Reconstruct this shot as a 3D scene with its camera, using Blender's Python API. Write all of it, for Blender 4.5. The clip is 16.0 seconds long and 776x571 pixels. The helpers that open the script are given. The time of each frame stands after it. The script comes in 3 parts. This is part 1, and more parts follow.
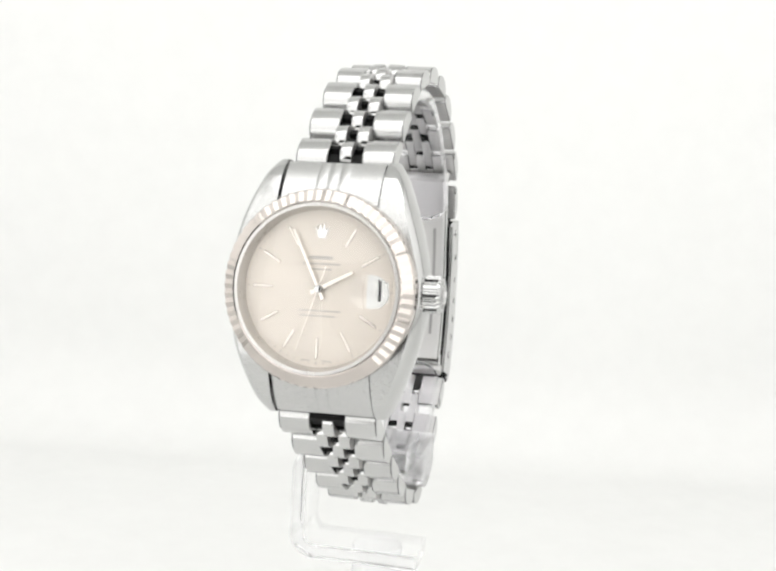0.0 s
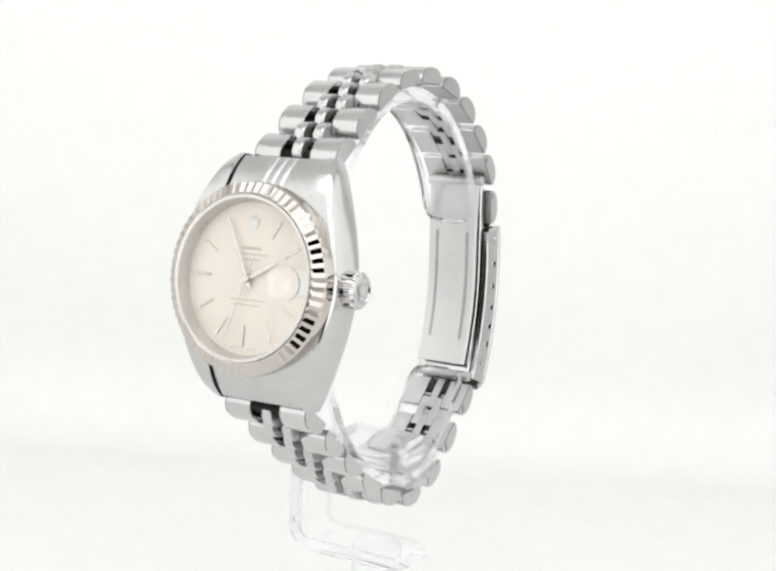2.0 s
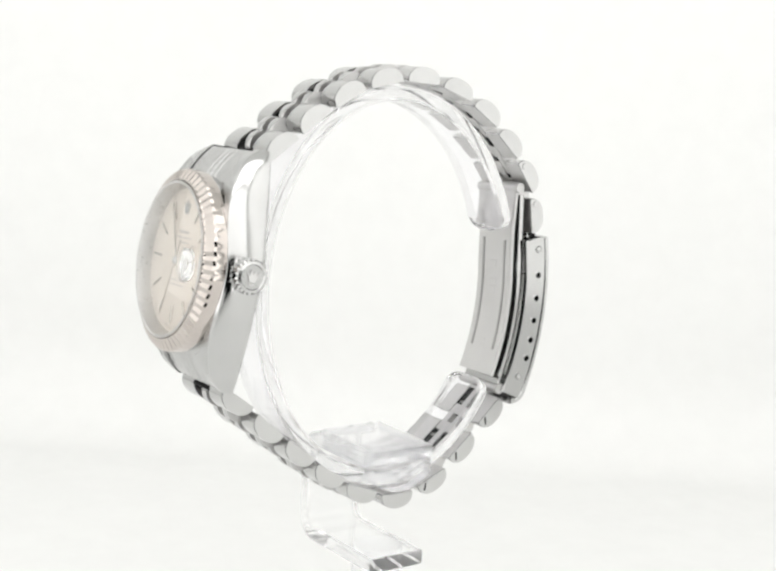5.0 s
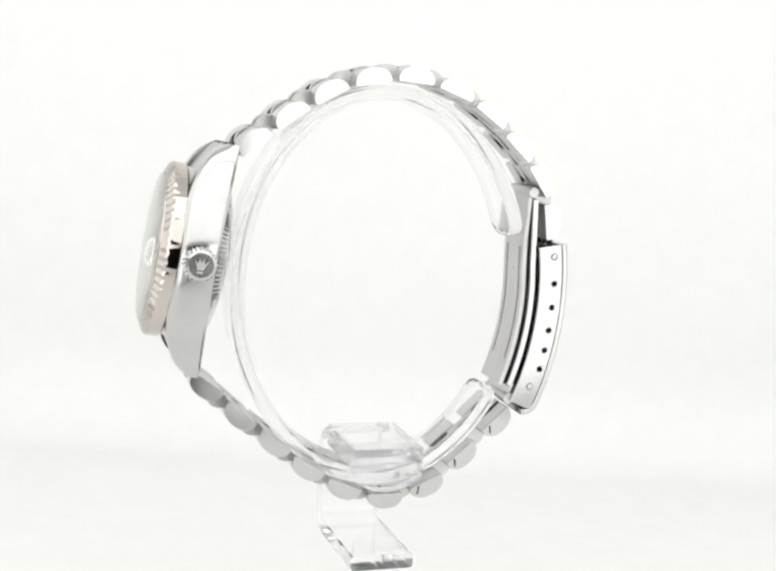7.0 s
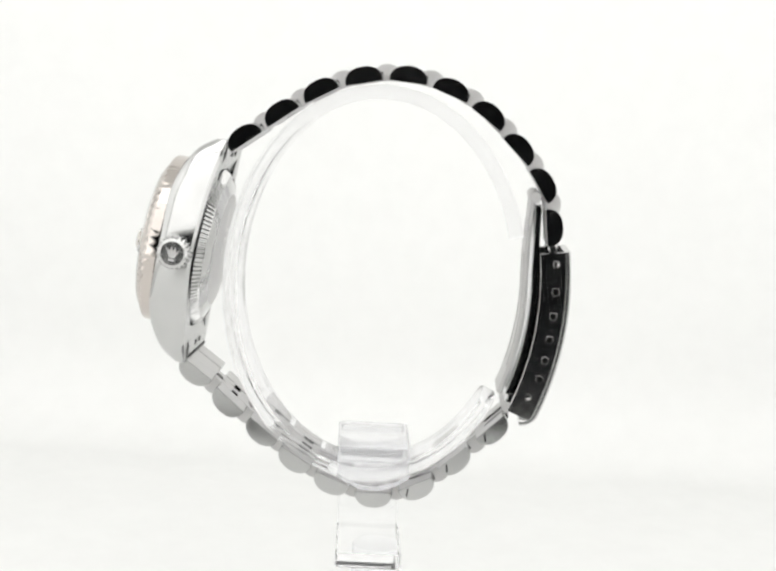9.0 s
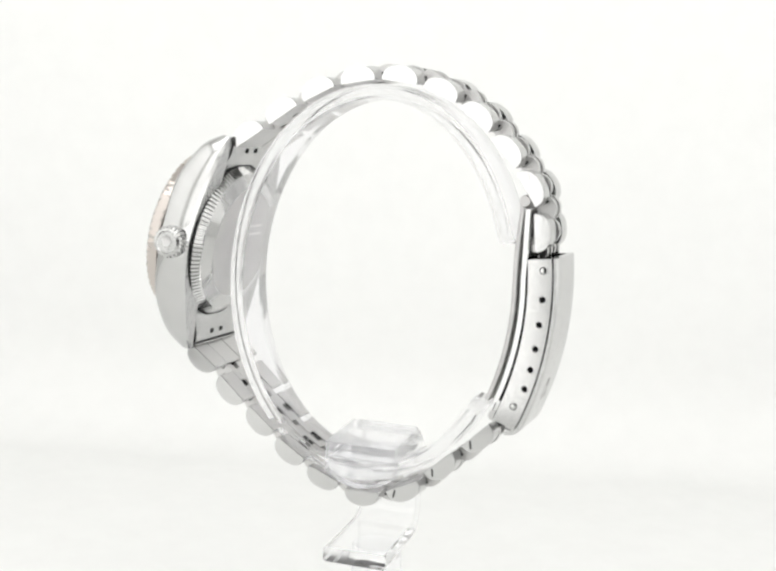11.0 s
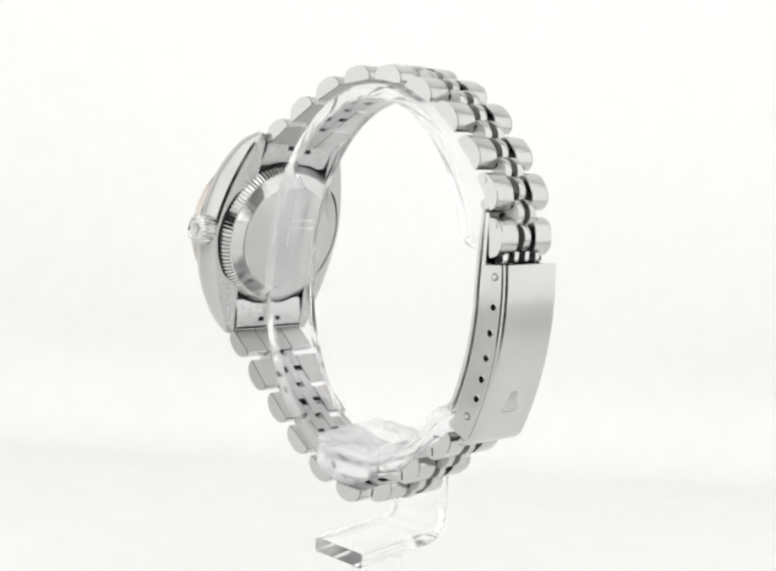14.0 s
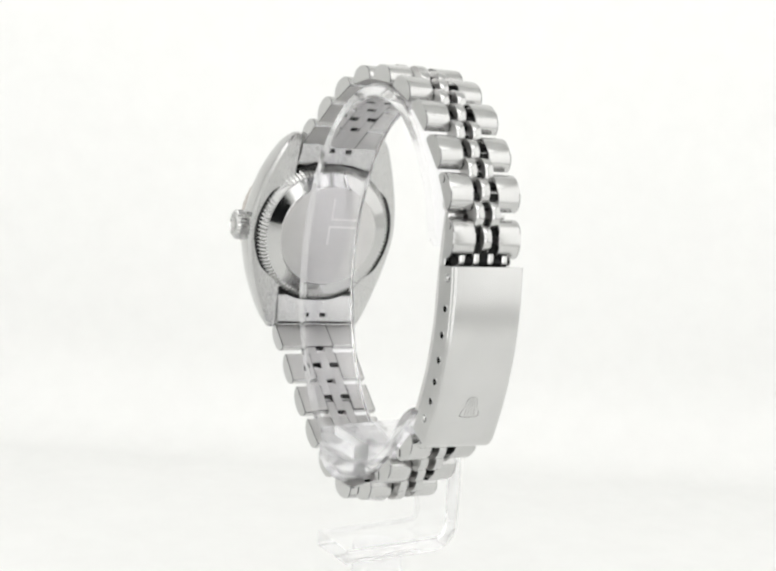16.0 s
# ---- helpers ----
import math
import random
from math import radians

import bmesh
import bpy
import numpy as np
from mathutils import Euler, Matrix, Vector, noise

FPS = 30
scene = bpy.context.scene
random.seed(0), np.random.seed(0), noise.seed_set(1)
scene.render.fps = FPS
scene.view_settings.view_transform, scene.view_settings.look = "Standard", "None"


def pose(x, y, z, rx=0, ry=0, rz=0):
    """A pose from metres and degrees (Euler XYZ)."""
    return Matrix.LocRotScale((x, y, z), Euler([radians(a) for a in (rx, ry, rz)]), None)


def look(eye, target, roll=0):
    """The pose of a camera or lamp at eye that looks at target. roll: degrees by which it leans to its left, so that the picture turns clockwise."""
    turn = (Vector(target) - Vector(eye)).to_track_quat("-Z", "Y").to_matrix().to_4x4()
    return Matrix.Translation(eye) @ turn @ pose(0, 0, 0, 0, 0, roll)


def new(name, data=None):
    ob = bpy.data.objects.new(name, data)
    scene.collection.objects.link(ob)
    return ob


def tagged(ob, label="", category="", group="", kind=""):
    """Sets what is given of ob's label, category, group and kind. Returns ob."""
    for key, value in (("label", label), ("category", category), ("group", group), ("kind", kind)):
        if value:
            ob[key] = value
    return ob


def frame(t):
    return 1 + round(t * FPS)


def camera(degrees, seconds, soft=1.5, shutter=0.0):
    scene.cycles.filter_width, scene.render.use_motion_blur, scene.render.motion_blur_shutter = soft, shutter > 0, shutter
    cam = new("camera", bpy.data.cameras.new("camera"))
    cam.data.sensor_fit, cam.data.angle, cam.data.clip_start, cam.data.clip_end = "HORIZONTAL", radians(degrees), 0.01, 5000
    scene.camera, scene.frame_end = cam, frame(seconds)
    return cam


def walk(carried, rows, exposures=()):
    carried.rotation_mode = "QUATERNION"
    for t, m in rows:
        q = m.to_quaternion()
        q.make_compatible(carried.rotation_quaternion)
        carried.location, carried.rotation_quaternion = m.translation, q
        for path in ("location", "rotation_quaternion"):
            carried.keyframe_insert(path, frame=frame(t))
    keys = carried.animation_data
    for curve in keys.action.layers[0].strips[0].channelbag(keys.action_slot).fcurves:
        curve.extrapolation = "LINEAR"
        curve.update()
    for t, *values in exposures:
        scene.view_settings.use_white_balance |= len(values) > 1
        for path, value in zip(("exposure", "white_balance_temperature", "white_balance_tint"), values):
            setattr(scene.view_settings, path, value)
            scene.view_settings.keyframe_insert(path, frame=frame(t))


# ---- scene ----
# Lengths of the watch and its stand are written in millimetres and scaled by MM.
MM = 0.001

EXPO = -0.2
LED_POWER = 0.52   # watts, top panel
SIDE_POWER = 0.18  # watts, each side panel
FRONT_POWER = 0.38  # watts, panel over the opening
FLANK_POWER = 0.085  # watts, each panel beside the opening
PANEL = (-265.0, 265.0, -222.0, -45.0)   # x0, x1, y0, y1
OPENING = (-105.0, 68.0, -67.0, 62.0)   # x0, x1, z0, z1

# ---- camera: stands still, tilted down and leaning a little ----
cam = camera(31.0, 16.0, soft=2.6)
EYE = Vector((0.0, -204.62, 36.12)) * MM
still = look(EYE, Vector((-0.74, 0.0, 0.0)) * MM, 3.45)
walk(cam, [(0.0, still), (16.0, still)], exposures=[(0.0, EXPO), (16.0, EXPO)])

# ---- the tent is closed: no daylight comes in ----
world = bpy.data.worlds.new("unlit_room")
world.use_nodes = True
world.node_tree.nodes["Background"].inputs["Color"].default_value = (0.01, 0.01, 0.01, 1)
scene.world = world

# ---- materials ----


def material(name, color, rough=0.5, metal=0.0, grain=0.0, grain_size=(900, 900, 900), vary=0.06, spec=0.5,
             bump=0.0, random_tint=0.0):
    """A surface with variation at two scales: slow stains and a fine grain, stretched by grain_size."""
    m = bpy.data.materials.new(name)
    m.use_nodes = True
    nt = m.node_tree
    b = nt.nodes["Principled BSDF"]
    b.inputs["Metallic"].default_value = metal
    b.inputs["Specular IOR Level"].default_value = spec
    co = nt.nodes.new("ShaderNodeTexCoord")
    mp = nt.nodes.new("ShaderNodeMapping")
    mp.inputs["Scale"].default_value = grain_size
    nt.links.new(co.outputs["Object"], mp.inputs["Vector"])
    fine = nt.nodes.new("ShaderNodeTexNoise")
    fine.inputs["Scale"].default_value = 1.0
    fine.inputs["Detail"].default_value = 3.0
    nt.links.new(mp.outputs["Vector"], fine.inputs["Vector"])
    slow = nt.nodes.new("ShaderNodeTexNoise")
    slow.inputs["Scale"].default_value = 160.0
    nt.links.new(co.outputs["Object"], slow.inputs["Vector"])
    ramp = nt.nodes.new("ShaderNodeMapRange")
    ramp.inputs["From Min"].default_value, ramp.inputs["From Max"].default_value = 0.3, 0.7
    ramp.inputs["To Min"].default_value, ramp.inputs["To Max"].default_value = 1 - vary, 1 + vary
    nt.links.new(slow.outputs["Fac"], ramp.inputs["Value"])
    mul = nt.nodes.new("ShaderNodeMix")
    mul.data_type, mul.blend_type = "RGBA", "MULTIPLY"
    mul.inputs[0].default_value = 1.0
    mul.inputs[6].default_value = (*color, 1)
    nt.links.new(ramp.outputs["Result"], mul.inputs[7])
    out = mul.outputs[2]
    if random_tint:
        info = nt.nodes.new("ShaderNodeObjectInfo")
        r2 = nt.nodes.new("ShaderNodeMapRange")
        r2.inputs["To Min"].default_value, r2.inputs["To Max"].default_value = 1 - random_tint, 1 + random_tint
        nt.links.new(info.outputs["Random"], r2.inputs["Value"])
        m2 = nt.nodes.new("ShaderNodeMix")
        m2.data_type, m2.blend_type = "RGBA", "MULTIPLY"
        m2.inputs[0].default_value = 1.0
        nt.links.new(out, m2.inputs[6])
        nt.links.new(r2.outputs["Result"], m2.inputs[7])
        out = m2.outputs[2]
    nt.links.new(out, b.inputs["Base Color"])
    rr = nt.nodes.new("ShaderNodeMapRange")
    rr.inputs["From Min"].default_value, rr.inputs["From Max"].default_value = 0.3, 0.7
    rr.inputs["To Min"].default_value, rr.inputs["To Max"].default_value = max(0.02, rough - grain), rough + grain
    nt.links.new(fine.outputs["Fac"], rr.inputs["Value"])
    nt.links.new(rr.outputs["Result"], b.inputs["Roughness"])
    if bump:
        bp = nt.nodes.new("ShaderNodeBump")
        bp.inputs["Strength"].default_value = bump
        bp.inputs["Distance"].default_value = 0.00002
        nt.links.new(fine.outputs["Fac"], bp.inputs["Height"])
        nt.links.new(bp.outputs["Normal"], b.inputs["Normal"])
    return m


def clear(name, color, ior, rough=0.0, clarity=1.0):
    """Clear or hazy plastic or glass; what clarity leaves is scattered white."""
    m = bpy.data.materials.new(name)
    m.use_nodes = True
    b = m.node_tree.nodes["Principled BSDF"]
    b.inputs["Base Color"].default_value = (*color, 1)
    b.inputs["Transmission Weight"].default_value = clarity
    b.inputs["IOR"].default_value = ior
    b.inputs["Roughness"].default_value = rough
    return m


def thin_pane(name, facing_gloss=0.05):
    """A thin clear cover: see-through, glossier towards grazing view."""
    m = bpy.data.materials.new(name)
    m.use_nodes = True
    nt = m.node_tree
    nt.nodes.remove(nt.nodes["Principled BSDF"])
    mix = nt.nodes.new("ShaderNodeMixShader")
    weight = nt.nodes.new("ShaderNodeLayerWeight")
    weight.inputs["Blend"].default_value = 0.5
    steep = nt.nodes.new("ShaderNodeMath")
    steep.operation = "POWER"
    steep.inputs[1].default_value = 3.0
    level = nt.nodes.new("ShaderNodeMath")
    level.operation = "MULTIPLY_ADD"
    level.inputs[1].default_value, level.inputs[2].default_value = 1 - facing_gloss, facing_gloss
    tr = nt.nodes.new("ShaderNodeBsdfTransparent")
    gl = nt.nodes.new("ShaderNodeBsdfGlossy")
    gl.inputs["Roughness"].default_value = 0.02
    nt.links.new(weight.outputs["Facing"], steep.inputs[0])
    nt.links.new(steep.outputs["Value"], level.inputs[0])
    nt.links.new(level.outputs["Value"], mix.inputs["Fac"])
    nt.links.new(tr.outputs["BSDF"], mix.inputs[1])
    nt.links.new(gl.outputs["BSDF"], mix.inputs[2])
    nt.links.new(mix.outputs["Shader"], nt.nodes["Material Output"].inputs["Surface"])
    return m


STEEL = material("polished_steel", (0.55, 0.55, 0.545), 0.09, 1.0, 0.03, (2000, 2000, 2000), 0.04, random_tint=0.03)
BRUSHED = material("brushed_steel", (0.55, 0.55, 0.545), 0.18, 1.0, 0.04, (9000, 300, 9000), 0.04, bump=0.02, random_tint=0.03)
BRUSHED_CASE = material("brushed_case_steel", (0.53, 0.53, 0.525), 0.27, 1.0, 0.025, (12000, 200, 12000), 0.02, bump=0.012)
WHITE_GOLD = material("white_gold", (0.56, 0.515, 0.483), 0.07, 1.0, 0.03, (2500, 2500, 2500), 0.05)
# near-black: the shade inside gaps and slots is put into this colour
RECESS = material("shaded_recess", (0.014, 0.014, 0.014), 0.6, 0.0, 0.1, (3000, 3000, 3000), 0.3, 0.12)
DIAL = material("cream_silver_dial", (0.725, 0.665, 0.597), 0.40, 0.25, 0.05, (4000, 4000, 4000), 0.03)
# darker steel paints the dark reflected outline round the link ends
EDGE = material("dark_reflection_edge", (0.19, 0.19, 0.188), 0.3, 1.0, 0.05, (2500, 2500, 2500), 0.1)
FLANK = material("polished_flank", (0.54, 0.54, 0.535), 0.11, 1.0, 0.03, (2000, 2000, 2000), 0.04)
EMBLEM = material("pressed_emblem_line", (0.36, 0.355, 0.35), 0.3, 1.0, 0.05, (2500, 2500, 2500), 0.1)
GROOVE = material("shaded_groove", (0.36, 0.355, 0.35), 0.4, 1.0)
# black that paints the shade inside the clasp's holes, which are not cut
HOLE = material("hole_shade", (0.006, 0.006, 0.006), 0.9, 0.0, spec=0.0)
MARKER = material("bright_marker", (0.60, 0.565, 0.52), 0.12, 1.0, 0.03, (2500, 2500, 2500), 0.03)
REHAUT = material("satin_inner_ring", (0.62, 0.605, 0.585), 0.3, 0.85, 0.04, (2500, 2500, 2500), 0.03)
ETCHED = material("bright_etching", (0.80, 0.79, 0.78), 0.5, 0.5, 0.04, (2500, 2500, 2500), 0.03)
PRINT = material("grey_print", (0.50, 0.465, 0.43), 0.6, 0.0)
INK = material("black_ink", (0.02, 0.02, 0.02), 0.6)
DATE_WHITE = material("date_disc_white", (0.72, 0.72, 0.70), 0.5)
SATIN = material("satin_steel", (0.60, 0.594, 0.588), 0.42, 1.0, 0.04, (2500, 2500, 2500), 0.03)
FROSTED = clear("sawn_acrylic_edge", (0.98, 0.98, 0.985), 1.22, 0.12, 0.86)
GLUED = clear("glued_acrylic", (0.985, 0.98, 1.0), 1.18, 0.0)
ARM = clear("hazy_glued_acrylic", (0.98, 0.98, 0.99), 1.18, 0.08, 0.86)
MILKY = clear("milky_acrylic", (0.99, 0.99, 1.0), 1.2, 0.5)
ACRYLIC = clear("clear_acrylic", (0.995, 0.995, 1.0), 1.32, 0.0)
SAPPHIRE = thin_pane("sapphire_cover", 0.03)
LENS = clear("magnifier_glass", (1.0, 1.0, 1.0), 1.45)
TENT = material("white_tent_cloth", (0.836, 0.84, 0.83), 0.9, 0.0, 0.05, (1500, 1500, 1500), 0.01, 0.2)
DARK_ROOM = material("dark_room_cloth", (0.02, 0.02, 0.022), 0.9, 0.0, 0.05, (500, 500, 500), 0.1, 0.2)

# ---- mesh helpers ----


def part(name, bm, mat, parent=None, label="", m=None, smooth=30, second=None, third=None, fourth=None):
    """One mesh object out of a bmesh in millimetres, under a thing or a part.
    second: another finish and the test by which a face's normal takes it."""
    bmesh.ops.recalc_face_normals(bm, faces=bm.faces[:])
    if second:
        for f in bm.faces:
            f.normal_update()
            f.material_index = 1 if second[1](f) else 2 if third and third[1](f) else 3 if fourth and fourth[1](f) else 0
    for v in bm.verts:
        v.co *= MM
    me = bpy.data.meshes.new(name)
    bm.to_mesh(me)
    bm.free()
    me.materials.append(mat)
    if second:
        me.materials.append(second[0])
    if third:
        me.materials.append(third[0])
    if fourth:
        me.materials.append(fourth[0])
    ob = new(name, me)
    if smooth:
        me.shade_smooth()
        me.set_sharp_from_angle(angle=radians(smooth))
    return put(ob, parent, label, m)


def put(ob, parent, label="", m=None):
    if parent:
        ob.parent = parent
    if m is not None:
        ob.matrix_basis = m
    if label:
        ob["label"] = label
    return ob


def again(ob, name, parent, m, label=""):
    """Another object on the same mesh."""
    return put(new(name, ob.data), parent, label, m)


def at(x, y, z):
    return Matrix.Translation(Vector((x, y, z)) * MM)


def ring_skin(bm, rings, closed=False, caps=True):
    """Skins rings of equal vertex count."""
    vs = [[bm.verts.new(p) for p in r] for r in rings]
    n = len(vs[0])
    pairs = list(zip(vs, vs[1:])) + ([(vs[-1], vs[0])] if closed else [])
    for a, b in pairs:
        for i in range(n):
            bm.faces.new((a[i], a[(i + 1) % n], b[(i + 1) % n], b[i]))
    if caps and not closed:
        bm.faces.new(vs[0][::-1])
        bm.faces.new(vs[-1])
    return vs


def prism_y(profile, y0, y1, chamfer=0.12, inset=None):
    """A closed (x, z) profile swept along y, with chamfered ends."""
    bm = bmesh.new()
    cx = sum(p[0] for p in profile) / len(profile)
    cz = sum(p[1] for p in profile) / len(profile)
    ext = max(abs(p[0] - cx) for p in profile)
    k = 1 - (inset or chamfer) / ext
    small = [(cx + (x - cx) * k, cz + (z - cz) * k) for x, z in profile]
    rings = [[(x, y0, z) for x, z in small], [(x, y0 + chamfer, z) for x, z in profile],
             [(x, y1 - chamfer, z) for x, z in profile], [(x, y1, z) for x, z in small]]
    ring_skin(bm, rings)
    return bm


def lathe(profile, n=96, closed=False):
    """(r, z) profile turned round z; r = 0 ends close to a point fan."""
    bm = bmesh.new()
    rows = []
    for r, z in profile:
        if r < 1e-6:
            rows.append([bm.verts.new((0, 0, z))])
        else:
            rows.append([bm.verts.new((r * math.cos(2 * math.pi * i / n), r * math.sin(2 * math.pi * i / n), z)) for i in range(n)])
    pairs = list(zip(rows, rows[1:])) + ([(rows[-1], rows[0])] if closed else [])
    for a, b in pairs:
        for i in range(n):
            j = (i + 1) % n
            if len(a) == 1 and len(b) == 1:
                continue
            if len(a) == 1:
                bm.faces.new((a[0], b[j], b[i]))
            elif len(b) == 1:
                bm.faces.new((a[i], a[j], b[0]))
            else:
                bm.faces.new((a[i], a[j], b[j], b[i]))
    return bm


def block(x0, x1, y0, y1, z0, z1, bevel=0.0, seg=2):
    bm = bmesh.new()
    bmesh.ops.create_cube(bm, size=1.0)
    for v in bm.verts:
        v.co = Vector((x0 + (v.co.x + 0.5) * (x1 - x0), y0 + (v.co.y + 0.5) * (y1 - y0), z0 + (v.co.z + 0.5) * (z1 - z0)))
    if bevel:
        bmesh.ops.bevel(bm, geom=bm.edges[:], offset=bevel, segments=seg, affect="EDGES", profile=0.5)
    return bm


def strip(path, thick, y0, y1, closed=False, edge=0.0, corner=0.0):
    """A flat band of given thickness swept along an (x, z) path (its middle line), from y0 to y1.
    corner: radius of the rounded corners at both ends."""
    bm = bmesh.new()
    rings = []
    n = len(path)
    y_low, y_high = y0, y1
    for i, (x, z) in enumerate(path):
        a = path[(i - 1) % n] if (i or closed) else path[0]
        b = path[(i + 1) % n] if (i < n - 1 or closed) else path[-1]
        d = Vector((b[0] - a[0], b[1] - a[1])).normalized()
        nx, nz = -d.y, d.x
        h = thick / 2
        e = edge
        if corner:
            way = min(math.dist(path[0], (x, z)), math.dist(path[-1], (x, z)))
            cut = corner - math.sqrt(corner ** 2 - (corner - way) ** 2) if way < corner else 0.0
            y0, y1 = y_low + cut, y_high - cut
        sec = [(-h, y0 + e), (-h, y1 - e), (-h + e, y1), (h - e, y1), (h, y1 - e), (h, y0 + e), (h - e, y0), (-h + e, y0)] if e else \
              [(-h, y0), (-h, y1), (h, y1), (h, y0)]
        rings.append([(x + nx * o, y, z + nz * o) for o, y in sec])
    ring_skin(bm, rings, closed)
    return bm


def arc(cx, cz, r, a0, a1, n):
    return [(cx + r * math.cos(radians(a0 + (a1 - a0) * i / n)), cz + r * math.sin(radians(a0 + (a1 - a0) * i / n))) for i in range(n + 1)]


def rounded_path(points, r, n=6):
    """A polyline with its corners rounded to radius r."""
    out = [points[0]]
    for a, b, c in zip(points, points[1:], points[2:]):
        a, b, c = Vector(a), Vector(b), Vector(c)
        u, v = (a - b).normalized(), (c - b).normalized()
        half = u.angle(v) / 2
        t = r / math.tan(half)
        p, q = b + u * t, b + v * t
        mid = b + (u + v).normalized() * (r / math.sin(half))
        s0 = math.atan2(p.y - mid.y, p.x - mid.x)
        s1 = math.atan2(q.y - mid.y, q.x - mid.x)
        while s1 - s0 > math.pi:
            s1 -= 2 * math.pi
        while s1 - s0 < -math.pi:
            s1 += 2 * math.pi
        for i in range(n + 1):
            s = s0 + (s1 - s0) * i / n
            out.append((mid.x + r * math.cos(s), mid.y + r * math.sin(s)))
    out.append(points[-1])
    return out


# ---- the light tent ----
FLOOR = -72.0
BACK, FRONT, SIDE, TOP = 165.0, -232.0, 280.0, 330.0


def quad_wall(name, x0, x1, y0, y1, z0, z1, mat, label):
    return tagged(part(name, block(x0, x1, y0, y1, z0, z1), mat, smooth=0), label, "wall", kind="structure")


def build_tent():
    # floor and back in one sweep with a soft cove
    cove = [(FRONT - 6, FLOOR)] + [(x, z) for x, z in arc(BACK - 26, FLOOR + 26, 26, -90, 0, 12)] + [(BACK, TOP)]
    bm = strip([(x, z) for x, z in cove], 4.0, -SIDE, SIDE)
    for v in bm.verts:
        v.co = Vector((v.co.y, v.co.x, v.co.z - 2.0))
    tagged(part("backdrop", bm, TENT), "white seamless cloth backdrop sweeping up behind the watch", "backdrop", kind="structure")
    quad_wall("wall_west", -SIDE - 4, -SIDE, FRONT, BACK + 4, FLOOR, TOP, TENT, "white cloth side wall of the light tent")
    quad_wall("wall_east", SIDE, SIDE + 4, FRONT, BACK + 4, FLOOR, TOP, TENT, "white cloth side wall of the light tent")
    tagged(part("ceiling", block(-SIDE, SIDE, FRONT, BACK, TOP, TOP + 4), TENT, smooth=0), "white cloth top of the light tent", "ceiling", kind="structure")
    # front wall with the opening that the camera looks through
    ox0, ox1, oz0, oz1 = OPENING
    bm = block(-SIDE, ox0, FRONT - 4, FRONT, FLOOR, TOP)
    for q in ((ox1, SIDE, FRONT - 4, FRONT, FLOOR, TOP), (ox0, ox1, FRONT - 4, FRONT, oz1, TOP), (ox0, ox1, FRONT - 4, FRONT, FLOOR, oz0), (ox0, -32, FRONT - 4, FRONT, FLOOR, -36)):
        if q[5] - q[4] > 0.5:
            b2 = block(*q)
            tmp = bpy.data.meshes.new("tmp")
            b2.to_mesh(tmp)
            bm.from_mesh(tmp)
            b2.free()
            bpy.data.meshes.remove(tmp)
    tagged(part("wall_south", bm, TENT, smooth=0), "white cloth front wall of the light tent with an opening", "wall", kind="structure")
    # the unlit room beyond the opening
    tagged(part("wall_room", block(-SIDE, SIDE, FRONT - 160, FRONT - 150, FLOOR - 60, TOP), DARK_ROOM, smooth=0), "dark wall of the unlit room", "wall", kind="structure")
    for x0, x1, y0, y1, z0, z1 in ((-SIDE - 4, -SIDE, FRONT - 150, FRONT - 4, FLOOR - 60, TOP), (SIDE, SIDE + 4, FRONT - 150, FRONT - 4, FLOOR - 60, TOP),
                                   (-SIDE, SIDE, FRONT - 150, FRONT - 8, TOP, TOP + 4), (-SIDE, SIDE, FRONT - 150, FRONT - 8, FLOOR - 64, FLOOR - 60)):
        tagged(part("wall_room_side", block(x0, x1, y0, y1, z0, z1), DARK_ROOM, smooth=0), "dark wall of the unlit room", "wall", kind="structure")


def build_led_panel(name, label, sx, sy, watts, m):
    """A flat lamp: housing behind, light in front (local -z)."""
    lamp = tagged(new(name), label, "lamp")
    lamp.matrix_basis = m
    light = bpy.data.lights.new("led_light", "AREA")
    light.shape, light.size, light.size_y = "RECTANGLE", sx * MM, sy * MM
    light.energy, light.color = watts, (1.0, 0.99, 0.985)
    put(new("led_light", light), lamp, "glowing white diffuser")
    part("housing", block(-sx / 2 - 3, sx / 2 + 3, -sy / 2 - 3, sy / 2 + 3, 1.0, 4.0, 0.8), TENT, lamp, smooth=0)


def build_lamps():
    for x0, x1 in ((-262.0, -112.0), (78.0, 228.0)):
        build_led_panel("flank_panel", "flat white led light panel beside the tent's opening", x1 - x0, 125, FLANK_POWER, at((x0 + x1) / 2, FRONT + 5, -2) @ pose(0, 0, 0, 90, 0, 0))
    x0, x1, y0, y1 = PANEL
    build_led_panel("ceiling_panel", "flat white led light panel under the tent top", x1 - x0, y1 - y0, LED_POWER, at((x0 + x1) / 2, (y0 + y1) / 2, TOP - 5))
    for s in (-1, 1):
        build_led_panel("side_panel", "flat white led light panel on the tent's side wall", 330, 320, SIDE_POWER, at(s * (SIDE - 5), -50, 130) @ pose(0, 0, 0, 0, 90 * s, 0))
    build_led_panel("front_panel", "flat white led light panel over the tent's opening", 500, 238, FRONT_POWER, at(0, FRONT + 5, 188) @ pose(0, 0, 0, 90, 0, 0))


build_tent()
build_lamps()

# ---- the watch ----
RING = pose(0, 0, 0, 0, 0, 11.3) @ at(0, 0.75, 0) @ pose(0, 0, 0, -2.0, 0, 0)
